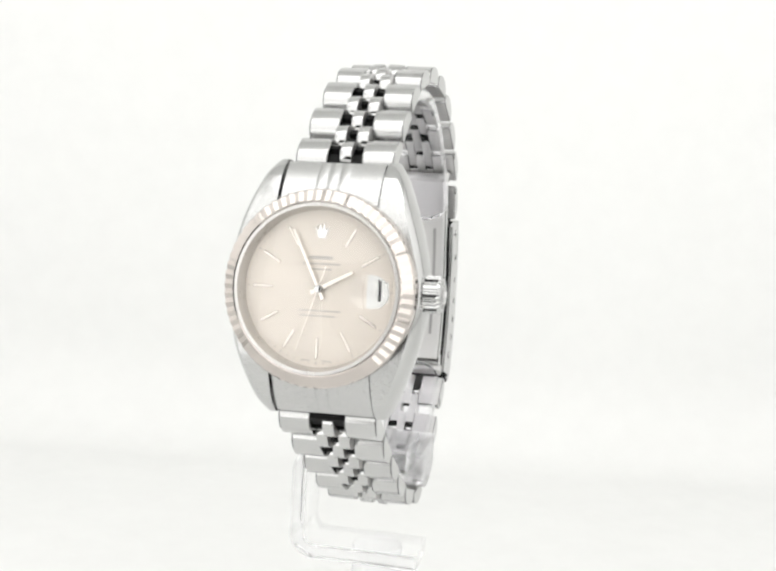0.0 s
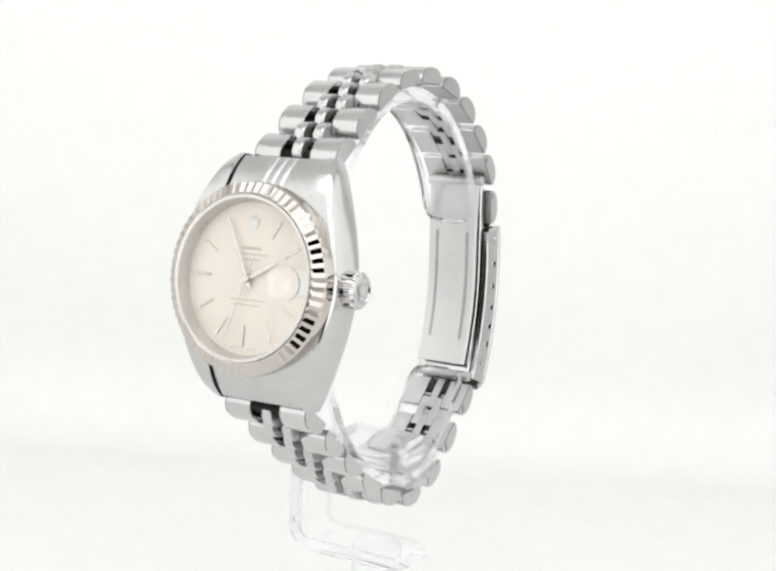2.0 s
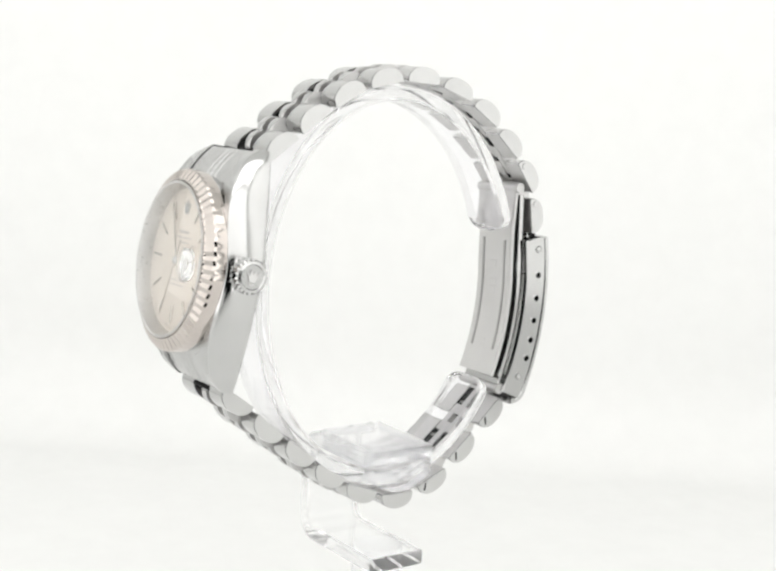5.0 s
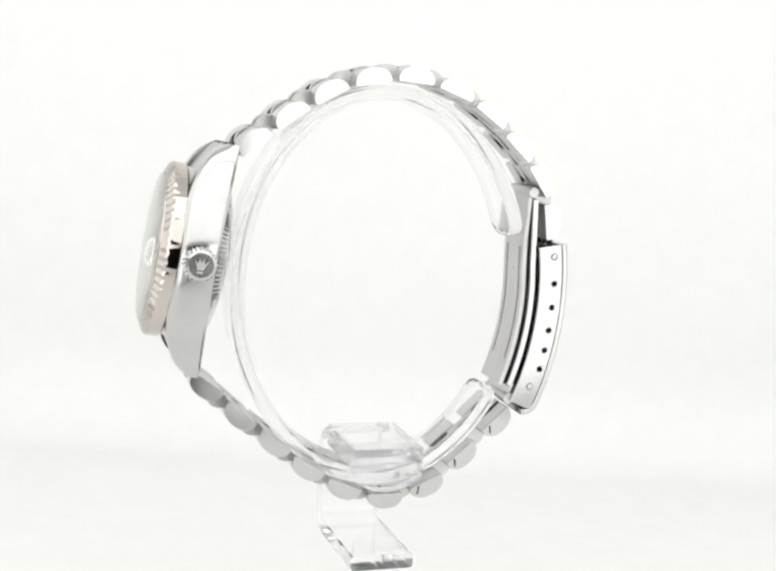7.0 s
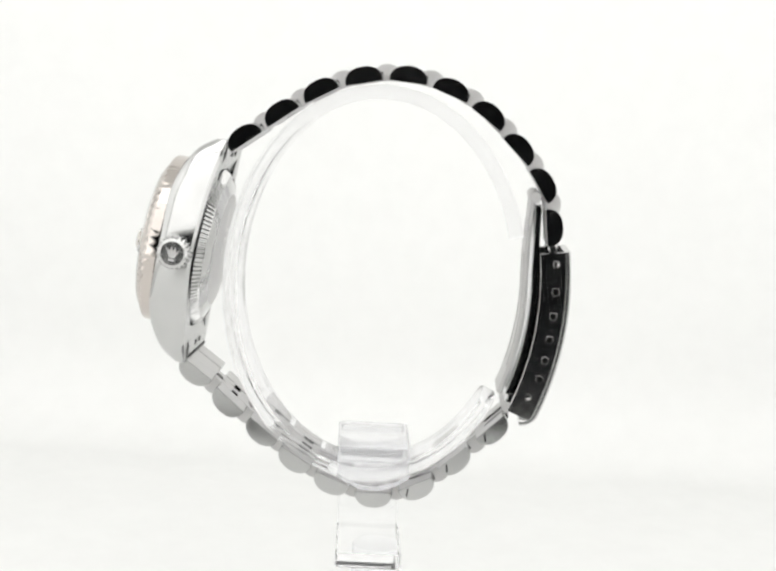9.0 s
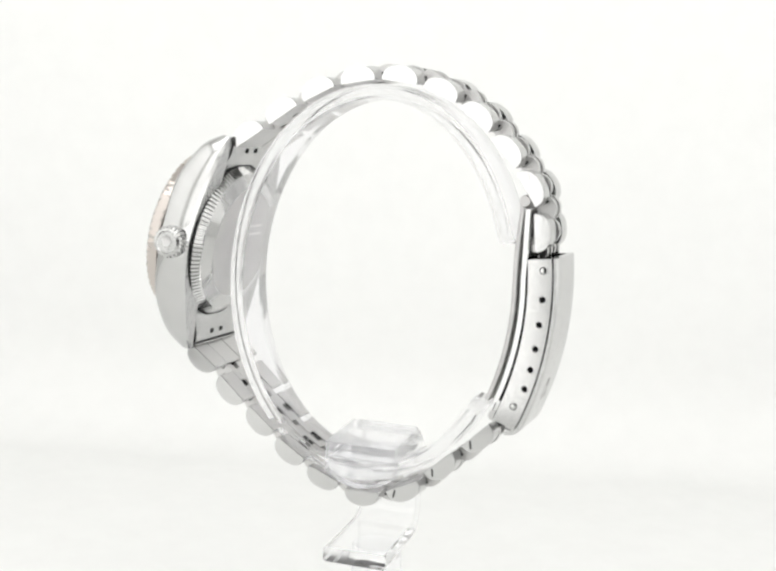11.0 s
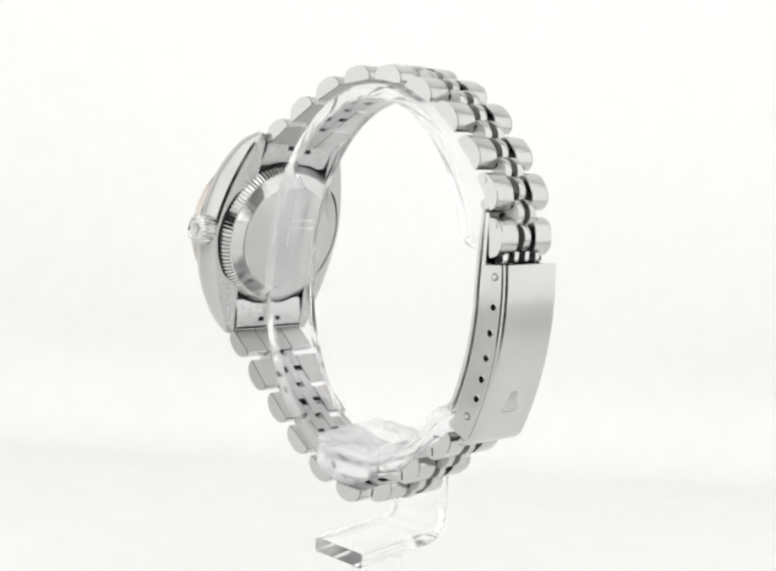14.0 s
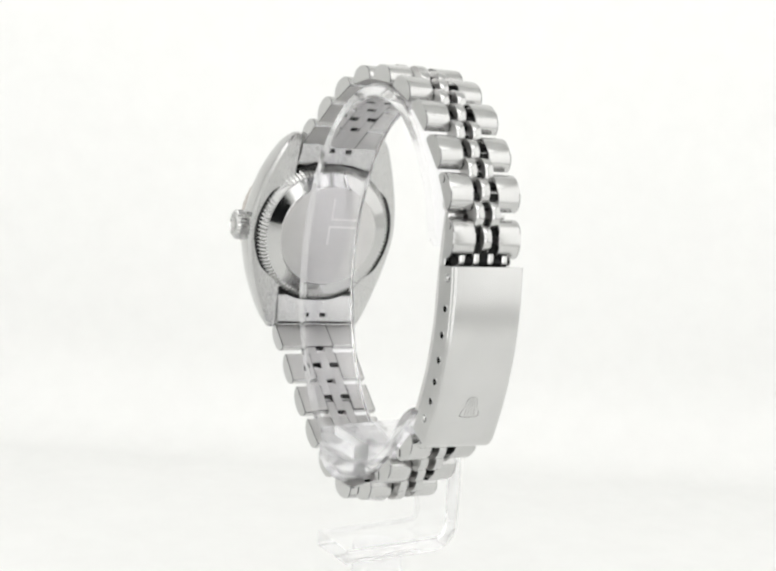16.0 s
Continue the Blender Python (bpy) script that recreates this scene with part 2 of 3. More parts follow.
# the head: x to three o'clock, y to twelve, z out of the dial
HEAD = RING @ at(-33.03, 0.21, 4.70) @ pose(0, 0, 0, 0, 0, -0.8) @ pose(0, 0, 0, 0, 8.4, 0) @ pose(0, 0, 0, -0.6, 0, 0) @ Matrix(((0, 0, -1, 0), (-1, 0, 0, 0), (0, 1, 0, 0), (0, 0, 0, 1)))

watch = tagged(new("wristwatch"), "steel wristwatch with fluted bezel, cream dial and linked bracelet", "wristwatch")


def lug_top(b):
    """Height of the case's upper face along its length."""
    k = abs(b) / 16.7
    return 0.0 - 3.8 * max(0.0, (k - 0.42) / 0.58) ** 2.0


def build_case():
    """Middle case: a drum and two flanks that run out into the lugs."""
    bm = lathe([(11.9, -5.3), (12.1, -4.6), (12.1, -0.4), (11.6, 0.0), (10.2, 0.0), (10.2, -5.3)], 96, closed=True)
    n = 44
    for side in (1, -1):
        rings = []
        for i in range(n + 1):
            b = -16.4 + 32.8 * i / n
            k = abs(b) / 16.4
            outer = 13.15 - 4.75 * k ** 1.65
            inner = max(6.75, math.sqrt(max(0.0, 11.0 ** 2 - b * b))) if abs(b) < 11 else 6.75
            top = lug_top(b)
            low = -5.2 - 1.0 * k ** 1.6
            if k > 0.86:
                q = (k - 0.86) / 0.14
                top -= 1.0 * q * q
                outer -= 0.4 * q * q
            t = top - low
            sec = [(inner, low), (outer - 0.45, low), (outer - 0.06, low + 0.08 * t), (outer, low + 0.16 * t), (outer, low + 0.36 * t), (outer - 0.03, low + 0.54 * t),
                   (outer - 0.13, low + 0.7 * t), (outer - 0.32, top - 0.15 * t), (outer - 0.6, top - 0.05 * t), (outer - 0.95, top), (inner, top)]
            rings.append([(side * a, b, z) for a, z in sec])
        ring_skin(bm, rings)
    return part("case", bm, BRUSHED_CASE, watch, "steel case with brushed top, polished flanks and four lugs", HEAD, 32, (FLANK, lambda f: abs(f.normal.z) < 0.8))


def build_end_link(sign):
    """The solid piece between two lugs, and its three ridges."""
    bm = bmesh.new()
    prof = []
    for i in range(11):
        q = i / 10
        prof.append((sign * (9.8 + 6.3 * q), lug_top(9.8 + 6.3 * q) - 0.45 - 0.5 * q ** 3))
    low = [(sign * 16.0, -6.4), (sign * 14.0, -6.2), (sign * 11.2, -5.2)]
    ring_skin(bm, [[(x, b, z) for b, z in prof + low] for x in (-6.45, -2.25, 2.25, 6.45)])
    link = part("end_link", bm, BRUSHED_CASE, watch, "brushed steel end link with three rounded ridges", HEAD, 30)
    ridge = None
    for x in (-1.48, 0.0, 1.48):
        if ridge is None:
            bm = bmesh.new()
            rings = []
            for b, z in prof:
                rings.append([(0.73 * math.cos(a), b, z - 0.06 + 0.27 * math.sin(a)) for a in [math.pi * j / 6 for j in range(7)]])
            ring_skin(bm, rings)
            ridge = part("ridge", bm, BRUSHED_CASE, link, "rounded ridge", at(x, 0, 0))
        else:
            again(ridge, "ridge", link, at(x, 0, 0))
    # seat and notches on the wrist side, black pieces that paint in their shade
    part("seat_gap", block(-6.3, 6.3, sign * 15.6 - 0.16, sign * 15.6 + 0.16, -6.47, -6.2), RECESS, link, "dark gap", None, 0)
    for x in (-1.5, 1.5):
        part("notch", block(x - 0.5, x + 0.5, sign * 14.3 - 0.35, sign * 14.3 + 0.35, -6.30, -6.1), RECESS, link, "", None, 0)


def build_bezel():
    n, per = 62, 6
    bm = bmesh.new()
    rows = []
    for (r, z, amp) in ((10.75, -0.05, 0), (10.75, 2.50, 0.0), (10.92, 2.55, 0.0), (11.05, 2.42, 0.05), (12.3, 1.74, 0.095), (12.46, 1.4, 0.095), (12.52, 0.6, 0.03), (12.52, -0.05, 0.0)):
        ring = []
        for i in range(n * per):
            a = 2 * math.pi * i / (n * per)
            f = (i % per) / per
            tri = abs(2 * f - 1) * 2 - 1
            ring.append(((r + amp * tri * 0.25) * math.cos(a), (r + amp * tri * 0.25) * math.sin(a), z + amp * tri))
        rows.append(ring)
    ring_skin(bm, rows, closed=True)
    part("bezel", bm, WHITE_GOLD, watch, "fluted white gold bezel", HEAD, 6)


def capsule_dome(x0, x1, r, z, rim, rise):
    """A flat-bottomed lens with round ends, a short rim and a domed top."""
    outline = []
    for cx, a0 in ((x1 - r, -90), (x0 + r, 90)):
        outline += [(cx + r * math.cos(radians(a0 + 180 * i / 16)), r * math.sin(radians(a0 + 180 * i / 16))) for i in range(17)]
    mid = (x0 + x1) / 2
    bm = bmesh.new()
    rings = [[(x, y, z) for x, y in outline]]
    for k in (1.0, 0.97, 0.88, 0.72, 0.5, 0.25, 0.04):
        rings.append([(mid + (x - mid) * k, y * k, z + rim + rise * (1 - k * k)) for x, y in outline])
    ring_skin(bm, rings)
    return bm


def build_crystal():
    bm = lathe([(10.72, 2.3), (10.72, 2.75), (10.35, 2.92), (0, 2.96)], 96)
    ob = part("crystal", bm, SAPPHIRE, watch, "flat clear crystal", HEAD, 30)
    ob.visible_shadow = False
    gasket = lathe([(10.70, 2.35), (10.70, 2.68), (10.3, 2.68), (9.85, 1.2), (9.85, 0.7), (10.7, 0.7)], 96, closed=True)
    part("rehaut", gasket, REHAUT, watch, "satin steel inner ring", HEAD, 30)
    # magnifier over the date
    lens = part("magnifier", capsule_dome(4.5, 9.6, 2.15, 2.99, 0.3, 0.85), LENS, watch, "clear date magnifier", HEAD, 40)
    lens.visible_shadow = False


def build_dial():
    z = 0.85
    dial = part("dial", lathe([(9.9, z - 0.35), (9.9, z), (0, z)], 96), DIAL, watch, "cream silver dial", HEAD, 30)
    h = 0.16
    bar = None
    for hour in (1, 2, 4, 5, 6, 7, 8, 9, 10, 11):
        m = pose(0, 0, 0, 0, 0, -30 * hour)
        if bar is None:
            bar = part("hour_marker", block(-0.17, 0.17, 6.1, 8.8, z, z + h, 0.06, 1), MARKER, dial, "", m)
        else:
            again(bar, "hour_marker", dial, m)
    # minute dots
    dot = None
    for i in range(60):
        m = pose(0, 0, 0, 0, 0, -6 * i) @ at(0, 9.35, 0)
        s = Matrix.Diagonal((1.5, 1.5, 1, 1)) if i % 5 == 0 else Matrix.Identity(4)
        if dot is None:
            dot = part("minute_dot", block(-0.06, 0.06, -0.08, 0.08, z, z + 0.02), PRINT, dial, "", m @ s, 0)
        else:
            again(dot, "minute_dot", dial, m @ s)
    # emblem at twelve: a plain flared shape
    bm = bmesh.new()
    fan = [(-0.45, 6.35), (0.45, 6.35), (0.95, 7.9), (0.5, 7.25), (0.25, 8.25), (0.0, 7.3), (-0.25, 8.25), (-0.5, 7.25), (-0.95, 7.9)]
    ring_skin(bm, [[(x, y, z) for x, y in fan], [(x, y, z + 0.14) for x, y in fan]])
    part("emblem", bm, STEEL, dial, "raised steel emblem", smooth=0)
    # writing, as bars
    for cx, y, w, t in ((0.0, 3.9, 3.1, 0.42), (-1.35, 3.12, 2.1, 0.2), (1.25, 3.12, 2.6, 0.2), (0.1, 2.45, 2.7, 0.2),
                        (-1.4, -2.75, 2.6, 0.2), (1.45, -2.75, 2.8, 0.2), (-1.3, -3.4, 2.3, 0.2), (1.1, -3.4, 2.1, 0.2),
                        (-1.35, -9.0, 1.2, 0.12), (1.35, -9.0, 1.2, 0.12)):
        part("print_bar", block(cx - w / 2, cx + w / 2, y - t / 2, y + t / 2, z, z + 0.02), PRINT, dial, "", None, 0)
    # date window
    part("date_frame", block(5.9, 9.25, -1.65, 1.65, z, z + 0.10, 0.05, 1), DIAL, dial, "raised frame of the date window", smooth=0)
    part("date_disc", block(6.25, 8.95, -1.3, 1.3, z + 0.09, z + 0.12), DATE_WHITE, dial, "white date disc", smooth=0)
    cu = bpy.data.curves.new("date_number", "FONT")
    cu.body, cu.size, cu.align_x, cu.align_y, cu.extrude, cu.offset = "1", 2.4 * MM, "CENTER", "CENTER", 0.01 * MM, 0.03 * MM
    cu.materials.append(INK)
    put(new("date_number", cu), dial, "black date number", at(7.4, 0.0, z + 0.135))
    # hands
    def hand(name, clock, length, tail, w0, w1, lift, label):
        bm = bmesh.new()
        out = [(-w0, -tail), (w0, -tail), (w0, 0), (w1, length), (-w1, length), (-w0, 0)]
        ring_skin(bm, [[(x, y, z + lift) for x, y in out], [(x, y, z + lift + 0.10) for x, y in out]])
        part(name, bm, MARKER, dial, label, pose(0, 0, 0, 0, 0, -clock), 0)
    hand("hour_hand", 62.0, 4.9, 1.2, 0.27, 0.18, 0.35, "slim steel hour hand")
    hand("minute_hand", 334.0, 8.2, 1.4, 0.22, 0.13, 0.52, "slim steel minute hand")
    hand("second_hand", 198.0, 8.2, 3.0, 0.06, 0.04, 0.70, "thin steel second hand")
    part("hand_hub", lathe([(0, z + 1.0), (0.42, z + 0.95), (0.5, z + 0.85), (0.5, z + 0.3), (0, z + 0.3)], 24), STEEL, dial, "")


def build_crown():
    n, per = 22, 4
    bm = bmesh.new()
    rows = []
    for r, x, amp in ((1.3, 12.0, 0), (1.3, 12.9, 0), (2.3, 13.0, 0.0), (2.6, 13.3, 0.14), (2.6, 15.3, 0.14), (2.35, 15.7, 0.0), (1.95, 15.85, 0), (1.8, 15.65, 0), (0.3, 15.65, 0)):
        ring = []
        for i in range(n * per):
            a = 2 * math.pi * i / (n * per)
            rr = r + (amp if i % per in (0, 1) else -amp)
            ring.append((x, rr * math.cos(a), rr * math.sin(a)))
        rows.append(ring)
    ring_skin(bm, rows)
    crown = part("crown", bm, STEEL, watch, "fluted steel winding crown", HEAD @ at(1.3, 0.0, -2.8) @ Matrix.Diagonal((0.87, 0.87, 0.87, 1)), 25, (BRUSHED, lambda f: f.normal.x > 0.9))
    bm = bmesh.new()
    fan = [(-0.45, -0.75), (0.45, -0.75), (1.1, 0.75), (0.55, 0.2), (0.3, 1.1), (0.0, 0.25), (-0.3, 1.1), (-0.55, 0.2), (-1.1, 0.75)]
    ring_skin(bm, [[(15.6, y, z) for y, z in fan], [(15.85, y, z) for y, z in fan]])
    # the emblem stands upright on the crown's face
    part("emblem", bm, SATIN, crown, "raised emblem", pose(0, 0, 0, -90, 0, 0), 0)
    part("emblem_base", block(15.6, 15.83, -0.5, 0.5, -1.25, -0.98, 0.05, 1), SATIN, crown, "", pose(0, 0, 0, -90, 0, 0), 0)


def build_case_back():
    n, per = 110, 4
    bm = bmesh.new()
    rows = []
    for r, z, amp in ((10.0, -5.0, 0), (11.5, -5.0, 0), (11.68, -5.35, 0.11), (10.75, -6.45, 0.13), (10.55, -6.55, 0.0), (8.7, -7.2, 0), (8.4, -7.3, 0), (0.2, -7.3, 0)):
        ring = []
        for i in range(n * per):
            a = 2 * math.pi * i / (n * per)
            lift = amp if i % per in (0, 1) else -amp
            ring.append(((r + lift) * math.cos(a), (r + lift) * math.sin(a), z - lift))
        rows.append(ring)
    ring_skin(bm, rows)
    back = part("case_back", bm, STEEL, watch, "steel screw-down case back with a milled rim and satin middle", HEAD, 20,
                (SATIN, lambda f: f.normal.z < -0.98))
    for x0, x1, y0, y1 in ((-0.15, 0.2, 3.05, 6.3), (-4.3, 0.2, 2.7, 3.05), (-4.5, 0.4, 1.4, 1.75), (0.05, 0.4, -1.5, 1.4)):
        part("engraved_bar", block(x0, x1, y0, y1, -7.33, -7.2), ETCHED, back, "", None, 0)
    # a solid black ring carries the shade of the gap
    part("rim_gap", lathe([(11.6, -5.28), (11.6, -5.5), (12.1, -5.42), (12.1, -5.28)], 96, closed=True), RECESS, back, "dark gap round the case back")


def d_profile(length, height, n=12, power=0.9):
    """Link section: flat inside, domed outside."""
    h = length / 2
    pts = [(-h * 0.94, 0.0), (h * 0.94, 0.0)]
    for i in range(n + 1):
        a = math.pi * i / n
        c, s = math.cos(a), math.sin(a)
        pts.append((h * math.copysign(abs(c) ** power, c), 0.18 + (height - 0.18) * s ** 0.85))
    return pts


# row poses: middle of the inner face (x, z), its slope, from the case to the clasp
UPPER = [(-21.95, 20.12, 36.4), (-16.87, 23.94, 36.0), (-11.5, 27.35, 29.0), (-5.66, 29.45, 12.0), (0.51, 29.89, -4.2), (6.51, 28.45, -20.3),
         (11.89, 25.35, -35.5), (16.44, 20.95, -44.0), (20.1, 16.2, -56.0), (21.75, 10.4, -83.0)]
LOWER = [(-27.66, -13.33, -36.0), (-22.66, -17.68, -41.0), (-17.48, -21.75, -37.0), (-12.45, -25.6, -30.5), (-7.0, -28.7, -20.0), (-0.9, -30.35, 1.0),
         (5.2, -28.7, 26.0), (10.36, -24.4, 42.0), (15.6, -19.45, 45.0)]


def row_pose(x, z, slope):
    return RING @ at(x, 0, z) @ pose(0, 0, 0, 0, -slope, 0)


def build_bracelet():
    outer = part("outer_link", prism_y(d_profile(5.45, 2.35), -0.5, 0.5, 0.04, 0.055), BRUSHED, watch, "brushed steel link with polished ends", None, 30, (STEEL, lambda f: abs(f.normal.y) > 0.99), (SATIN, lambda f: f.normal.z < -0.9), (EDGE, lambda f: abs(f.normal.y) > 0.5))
    dome = d_profile(4.3, 2.5, 12, 1.05)[2:]
    bead = part("centre_link", prism_y([(-2.72, 0.0), (2.72, 0.0), (2.72, 0.28)] + dome + [(-2.72, 0.28)], -0.5, 0.5, 0.09), STEEL, watch, "", None, 30, (SATIN, lambda f: f.normal.z < -0.9 or abs(f.normal.y) > 0.6))
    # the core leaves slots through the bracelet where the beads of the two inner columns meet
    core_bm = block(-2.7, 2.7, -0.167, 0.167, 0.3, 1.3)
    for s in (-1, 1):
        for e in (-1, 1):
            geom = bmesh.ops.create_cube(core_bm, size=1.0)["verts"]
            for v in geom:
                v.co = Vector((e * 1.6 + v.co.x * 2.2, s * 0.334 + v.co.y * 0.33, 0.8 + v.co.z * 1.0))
    # the core's near-black stands in for shade deep between the links
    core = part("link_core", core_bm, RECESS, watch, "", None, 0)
    first = [True, True, True]

    def place(which, ob, name, m, width):
        mm = m @ Matrix.Diagonal((1, width, 1, 1))
        if first[which]:
            first[which] = False
            ob.matrix_basis = mm
            return ob
        return again(ob, name, watch, mm)

    for rows, flip in ((UPPER, 0), (LOWER, 180)):
        n = len(rows)
        for i, (x, z, a) in enumerate(rows):
            w = 13.2 - 2.8 * i / (n - 1)
            m = row_pose(x, z, a + flip)
            ow, bw = 0.325 * w, 0.1167 * w
            for s in (-1, 1):
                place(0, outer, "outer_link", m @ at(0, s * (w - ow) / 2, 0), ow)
            place(1, bead, "centre_link", m @ at(0, 0, 0.05), bw * 0.97)
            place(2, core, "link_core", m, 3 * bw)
            if i == 0:
                # the first row is closed by a plate on the wrist side
                part("link_plate", block(-2.65, 2.65, -1.5 * bw, 1.5 * bw, 0.06, 0.28), SATIN, watch, "", m, 0)
            if i < n - 1:
                x2, z2, a2 = rows[i + 1]
                # beads of the two inner columns sit half a step on
                gap = math.hypot(x2 - x, z2 - z) * abs(a2 - a) / 8 * radians(1)
                mm = row_pose((x + x2) / 2, (z + z2) / 2, (a + a2) / 2 + flip) @ at(0, 0, gap)
                w2 = w - 1.4 / (n - 1)
                for s in (-1, 1):
                    place(1, bead, "centre_link", mm @ at(0, s * 0.1167 * w2, 0.05), bw * 0.97)
    # link pins and slotted screws on the crown side
    pin = None
    for x, z, a, f, w, px, pz in ((*UPPER[8], 0, 10.71, -1.6, 0.9), (*UPPER[9], 0, 10.4, -1.7, 1.0)):
        m = row_pose(x, z, a) @ at(px, -w / 2, pz)
        if pin is None:
            pin = part("link_pin", lathe([(0, -0.05), (0.42, -0.05), (0.5, 0.1), (0, 0.1)], 16), STEEL, watch, "", m @ pose(0, 0, 0, 90, 0, 0))
        else:
            again(pin, "link_pin", watch, m @ pose(0, 0, 0, 90, 0, 0))
    # only the slot is drawn: a black bar painted as its shade
    screw = None
    for i, w in ((6, 11.1), (7, 10.75), (8, 10.4)):
        x, z, a = LOWER[i]
        m = row_pose(x, z, a + 180) @ at(1.55, -w / 2 + 0.02, 0.75) @ pose(0, 0, 0, 90, 35, 0)
        if screw is None:
            screw = part("link_screw", block(-0.12, 0.12, -0.6, 0.6, -0.05, 0.05), RECESS, watch, "slotted link screw", m, 0)
        else:
            again(screw, "link_screw", watch, m)


CLASP_C = (-22.1, 0.5)


def build_clasp():
    cx, cz = CLASP_C
    w = 5.25
    clasp = part("clasp", strip(arc(cx, cz, 47.55, 8.0, -21.6, 30) + arc(cx + 45.3 * math.cos(radians(-21.6)), cz + 45.3 * math.sin(radians(-21.6)), 2.25, -26, -95, 8), 0.9, -w, w, edge=0.25), BRUSHED, watch, "brushed steel folding clasp cover", RING, 40)
    for s in (-1, 1):
        y0, y1 = (-w + 0.02, -w + 0.75) if s < 0 else (w - 0.75, w - 0.02)
        part("side_wall", strip(arc(cx, cz, 45.35, 8.0, -23.2, 30), 3.6, y0, y1, edge=0.12), FLANK, clasp, "polished clasp side with adjustment holes")
    # pin heads along the sides, and holes as black discs with their inner shade painted
    hole = rivet = None
    places = [(23.5, 5.3, 1), (23.75, 1.23, 0), (23.6, -2.37, 0), (23.35, -5.84, 0), (22.9, -8.9, 0), (22.3, -11.75, 0), (20.9, -14.5, 1)]
    for x, z, solid in places:
        for s in (-1, 1):
            m = at(x, s * w, z) @ pose(0, 0, 0, 90 * s, 0, 0)
            if solid:
                if rivet is None:
                    rivet = part("pin_head", lathe([(0, -0.2), (0.36, -0.16), (0.42, 0.02), (0.5, 0.02), (0.56, -0.06), (0.55, 0.2), (0, 0.2)], 20), STEEL, clasp, "", m)
                else:
                    again(rivet, "pin_head", clasp, m)
            else:
                if hole is None:
                    hole = part("adjustment_hole", lathe([(0, -0.015), (0.44, -0.015), (0.44, 0.3), (0, 0.3)], 20), HOLE, clasp, "", m)
                    rim = part("hole_rim", lathe([(0.44, 0.02), (0.46, -0.05), (0.54, -0.05), (0.60, 0.02)], 20), STEEL, clasp, "", m)
                else:
                    again(hole, "adjustment_hole", clasp, m)
                    again(rim, "hole_rim", clasp, m)
    # plain emblem pressed into the cover
    bm = bmesh.new()
    fan = [(-1.5, -0.1), (-0.8, -0.3), (0.8, -0.3), (1.5, -0.1), (1.4, 0.6), (0.95, 1.3), (0.8, 2.5), (0.4, 2.85), (-0.4, 2.85), (-0.8, 2.5), (-0.95, 1.3), (-1.4, 0.6)]
    small = [(y * 0.9, 1.2 + (z - 1.2) * 0.915) for y, z in fan]
    ring_skin(bm, [[(0, y, z) for y, z in fan], [(0.06, y, z) for y, z in fan], [(0.06, y, z) for y, z in small], [(0, y, z) for y, z in small]], closed=True)
    a = -15.5
    part("emblem", bm, EMBLEM, clasp, "pressed emblem outline", at(cx + 47.98 * math.cos(radians(a)), 0, cz + 47.98 * math.sin(radians(a))) @ pose(0, 0, 0, 0, -a, 0) @ at(-0.03, 0, -1.2), 0)
    for y0, y1 in ((-0.75, -0.35), (-0.25, -0.1), (0.25, 0.1), (0.75, 0.35)):
        bm = bmesh.new()
        ring_skin(bm, [[(0, y0 - 0.05, 0.1), (0, y0 + 0.05, 0.1), (0, y1 + 0.04, 2.5), (0, y1 - 0.04, 2.5)],
                       [(0.05, y0 - 0.05, 0.1), (0.05, y0 + 0.05, 0.1), (0.05, y1 + 0.04, 2.5), (0.05, y1 - 0.04, 2.5)]])
        part("emblem_rib", bm, EMBLEM, clasp, "", at(cx + 47.98 * math.cos(radians(a)), 0, cz + 47.98 * math.sin(radians(a))) @ pose(0, 0, 0, 0, -a, 0) @ at(-0.03, 0, -1.2), 0)
    # inner folding blades
    path = arc(cx, cz, 41.45, -21.0, 3.0, 24) + [(19.25, 8.0), (19.6, 14.2)]
    blade = part("inner_blade", strip(path, 0.7, -4.2, 4.2, edge=0.15), SATIN, watch, "satin steel folding blade with two grooves", RING, 40)
    for s in (-1, 1):
        part("groove", strip(arc(cx, cz, 41.08, -15.5, 3.0, 20) + [(18.85, 6.5)], 0.08, s * 2.7 - 0.22, s * 2.7 + 0.22), GROOVE, blade, "shaded groove", None, 40)
    for z0, z1, hw in ((3.2, 2.2, 0.9), (0.3, -0.6, 1.1), (-0.9, -1.7, 0.8), (-9.2, -9.8, 0.45), (-10.2, -10.8, 0.45)):
        zc = (z0 + z1) / 2 - cz
        a = math.degrees(math.asin(zc / 41.08))
        part("stamped_bar", block(-0.03, 0.03, -hw * 0.8, hw * 0.8, -(z0 - z1) / 2, (z0 - z1) / 2, 0.02, 1), SATIN, blade, "",
             at(cx + 41.09 * math.cos(radians(a)), 0, cz + 41.09 * math.sin(radians(a))) @ pose(0, 0, 0, 0, -a, 0), 0)
    part("outer_blade", strip(arc(cx, cz, 42.75, -20.5, 4.0, 24) + [(20.5, 8.0), (20.4, 13.6)], 0.9, -4.4, 4.4, edge=0.12), STEEL, watch, "polished steel folding blade", RING, 40)
    bar = lathe([(0, -4.6), (0.75, -4.6), (0.85, -4.4), (0.85, 4.4), (0.75, 4.6), (0, 4.6)], 20)
    hinge = part("hinge_barrel", bar, SATIN, watch, "steel hinge barrel", RING @ at(19.9, 0, 14.7) @ pose(0, 0, 0, 90, 0, 0))
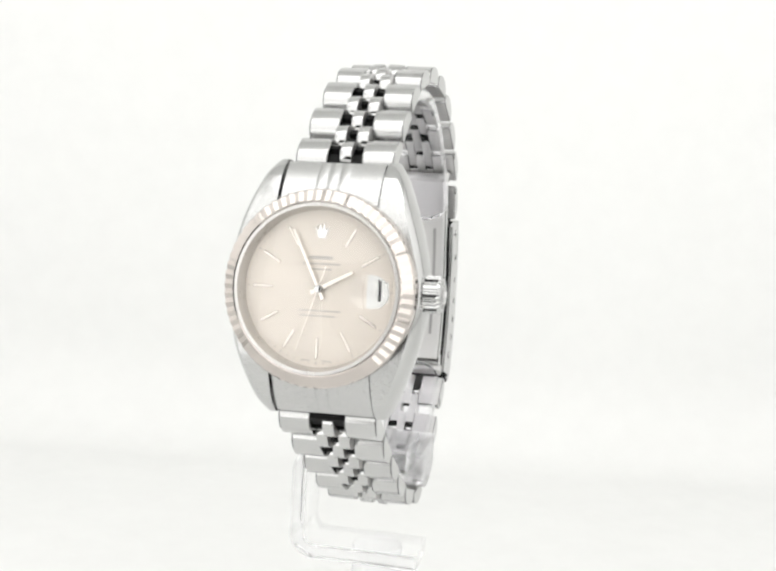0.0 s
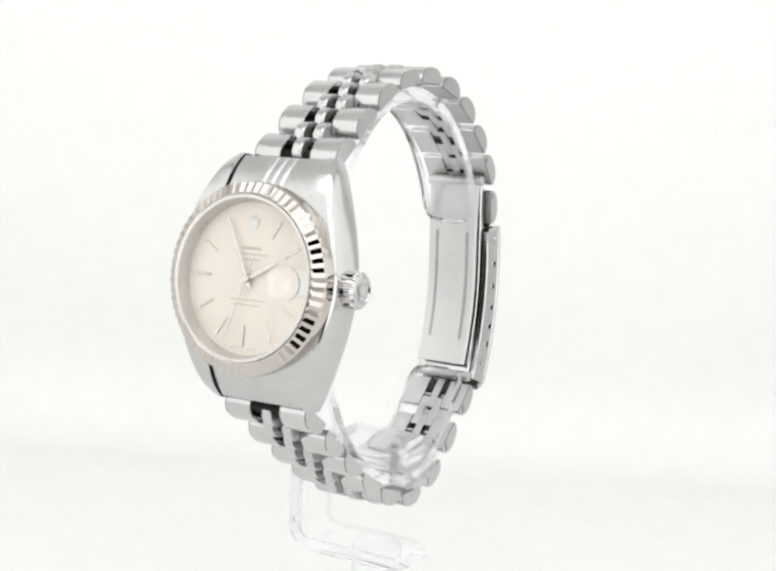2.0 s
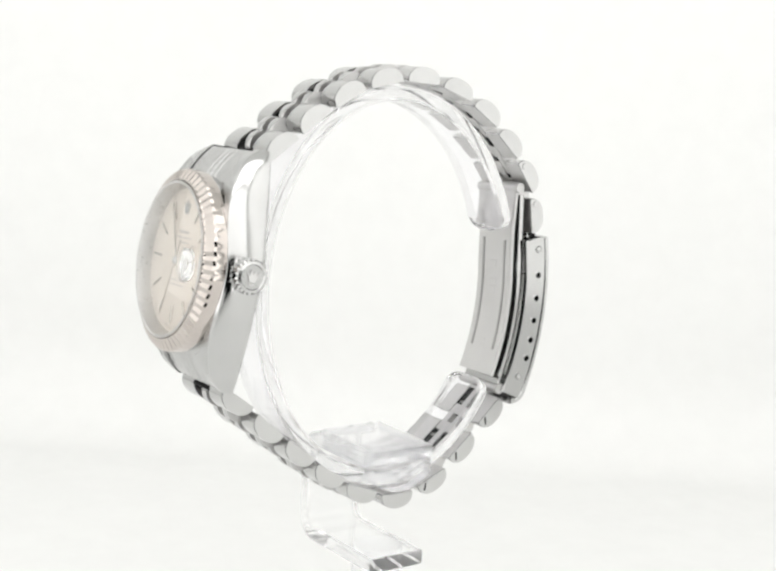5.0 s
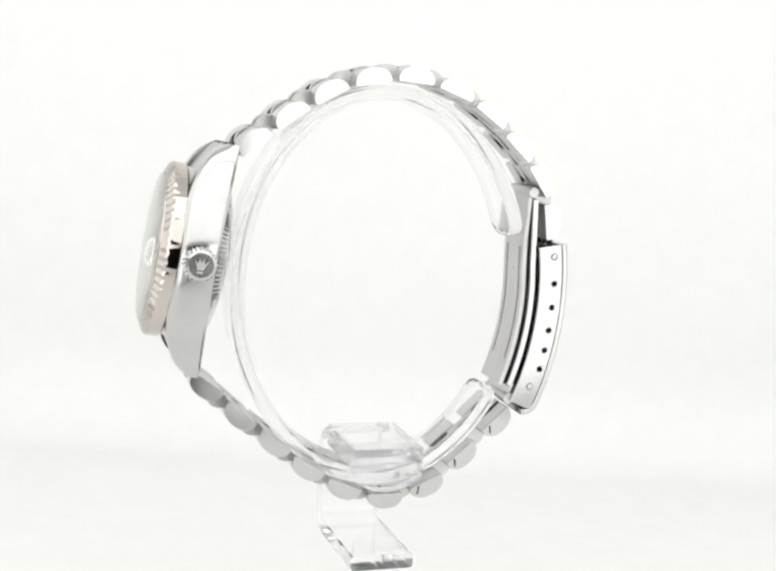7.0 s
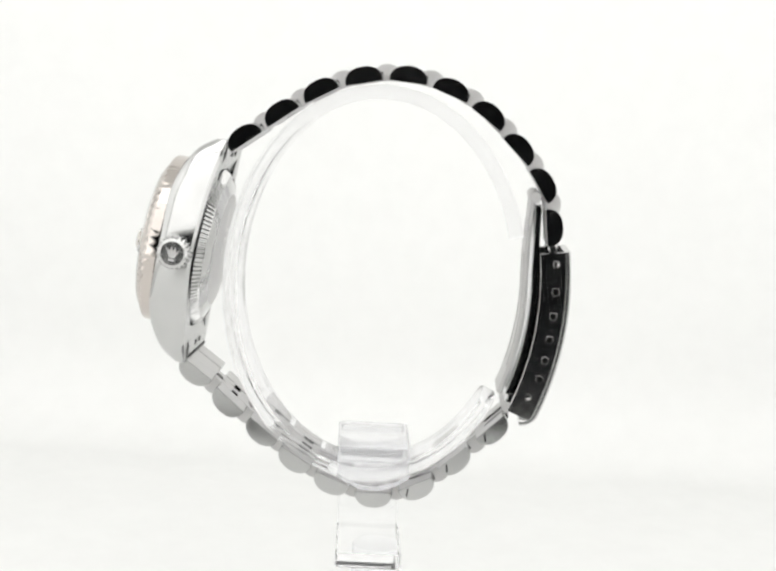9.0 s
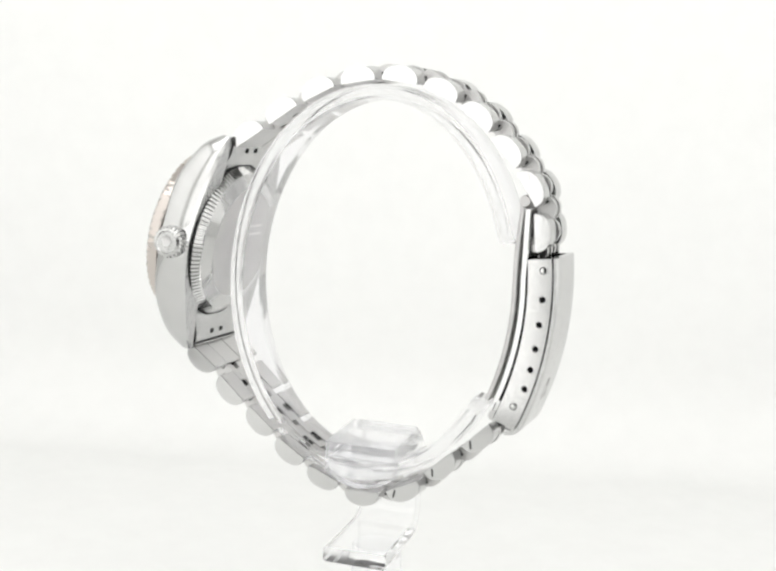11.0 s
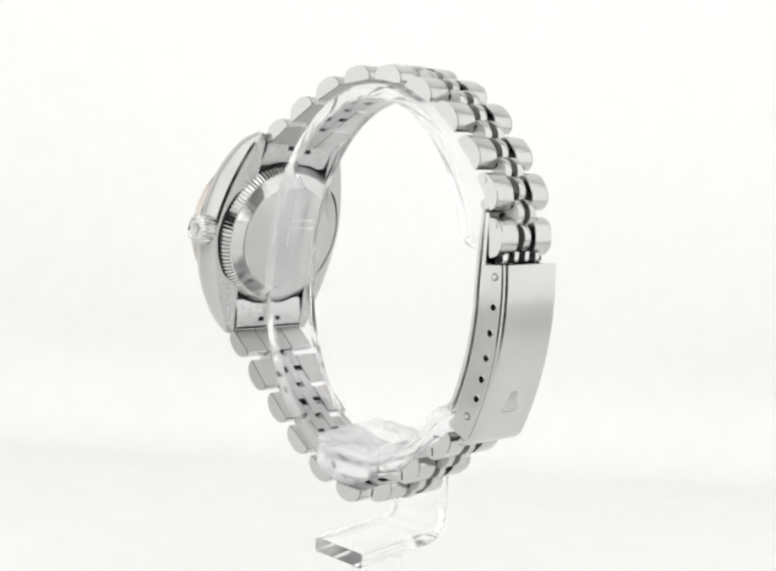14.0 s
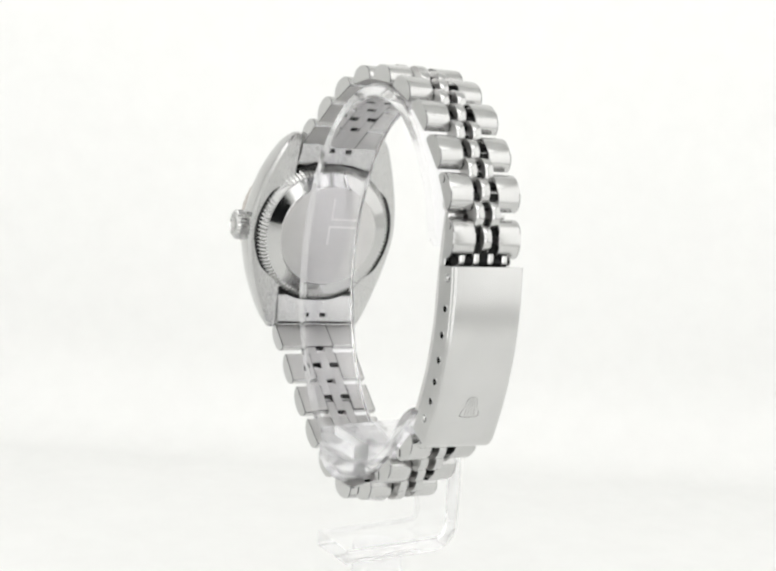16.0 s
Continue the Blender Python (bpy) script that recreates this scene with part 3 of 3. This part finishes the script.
    again(hinge, "hinge_barrel", watch, RING @ at(17.9, 0, -16.4) @ pose(0, 0, 0, 90, 0, 0))
    part("end_block", strip(arc(cx, cz, 44.9, -19.8, -22.9, 4), 4.2, -4.45, 4.45, edge=0.2), STEEL, clasp, "steel end of the clasp")
    # eyes that tie the last row into the cover
    eye = None
    for y in (-3.3, -1.1, 1.1, 3.3):
        m = RING @ at(22.9, y, 7.4)
        if eye is None:
            eye = part("link_eye", block(-0.7, 0.7, -0.5, 0.5, -1.0, 1.3, 0.3, 2), STEEL, watch, "", m)
        else:
            again(eye, "link_eye", watch, m)
    part("cross_pin", lathe([(0, -4.3), (0.5, -4.3), (0.5, 4.3), (0, 4.3)], 16), RECESS, watch, "", RING @ at(22.9, 0, 7.5) @ pose(0, 0, 0, 90, 0, 0))


build_case()
build_end_link(1)
build_end_link(-1)
build_bezel()
build_crystal()
build_dial()
build_crown()
build_case_back()
build_bracelet()
build_clasp()

# ---- the clear stand ----
stand = tagged(new("watch_stand"), "clear acrylic watch stand with an open cuff and a bent foot", "display stand")
STAND = at(0.2, -6.65, 0) @ pose(0, 0, 0, 0, 0, 15.0)


def build_stand():
    sawn = (FROSTED, lambda f: abs(f.normal.y) > 0.5 or len(f.verts) > 4)
    path = rounded_path([(-0.5, -40.45), (17.75, -40.45), (17.75, -25.2), (13.2, -25.2)], 2.8, 7)
    bm = strip(path, 2.3, -4.85, 4.85, edge=0.3)
    turn = Matrix(((0, -1, 0, 0), (1, 0, 0, 0), (0, 0, 1, 0), (0, 0, 0, 1)))
    part("bent_foot", bm, ACRYLIC, stand, "clear bent acrylic foot", STAND @ turn, 40, sawn)
    # the arm is a stack of plates glued into one block: its sides keep the joints
    def stack(bottom, joints, top, y0, y1):
        side = [(x, z) for x, z in bottom]
        for z in joints:
            side += [(5.3, z - 0.12), (5.16, z), (5.3, z + 0.12)]
        side += [(5.3, top), (-5.3, top)]
        for z in reversed(joints):
            side += [(-5.3, z + 0.12), (-5.16, z), (-5.3, z - 0.12)]
        bm = bmesh.new()
        ring_skin(bm, [[(x, y, z) for x, z in side] for y in (y0, y1)])
        return bm
    part("arm_block", stack([(-5.3, -26.0), (5.3, -26.0)], (-25.4, -24.5, -23.7), -22.9, 1.75, 13.0), ARM, stand, "clear acrylic block of glued plates", STAND, 20)
    bowl = [(5.3 * k, -29.5 + 2.0 * k * k) for k in [-1 + i / 6 for i in range(13)]]
    tab = part("arm_end", stack(bowl, (-26.6, -25.8, -25.0, -24.2, -23.5), -22.95, -0.7, 1.7), ARM, stand, "rounded front end of the glued block", STAND, 20)
    for z in (-26.2, -25.1, -23.9):
        part("glue_line", block(-5.0, 5.0, -0.76, -0.62, z - 0.1, z + 0.1, 0.05, 1), FROSTED, tab, "", None, 0)
    part("post", lathe([(0, -41.65), (3.6, -41.65), (3.8, -41.8), (3.8, FLOOR + 0.05), (0, FLOOR + 0.05)], 48), MILKY, stand, "milky acrylic post")
    # the cuff: an open flattened ring inside the bracelet
    pts = []
    for i in range(241):
        a = radians(16.5 + (327.5 - 16.5) * i / 240)
        pts.append((-2.6 + 21.2 * math.cos(a), 0.2 + 28.2 * math.sin(a)))
    part("cuff", strip(pts, 2.1, -5.0, 4.1, edge=0.35, corner=2.6), GLUED, stand, "clear open acrylic cuff", RING, 40, sawn)


build_stand()


# ---- what moves: watch and stand turn together, steadily ----
def motions():
    for thing in (watch, stand):
        walk(thing, [(0.5 * i, pose(0, 0, 0, 0, 0, 65.0 - 8.668 * 0.5 * i)) for i in range(33)])


motions()
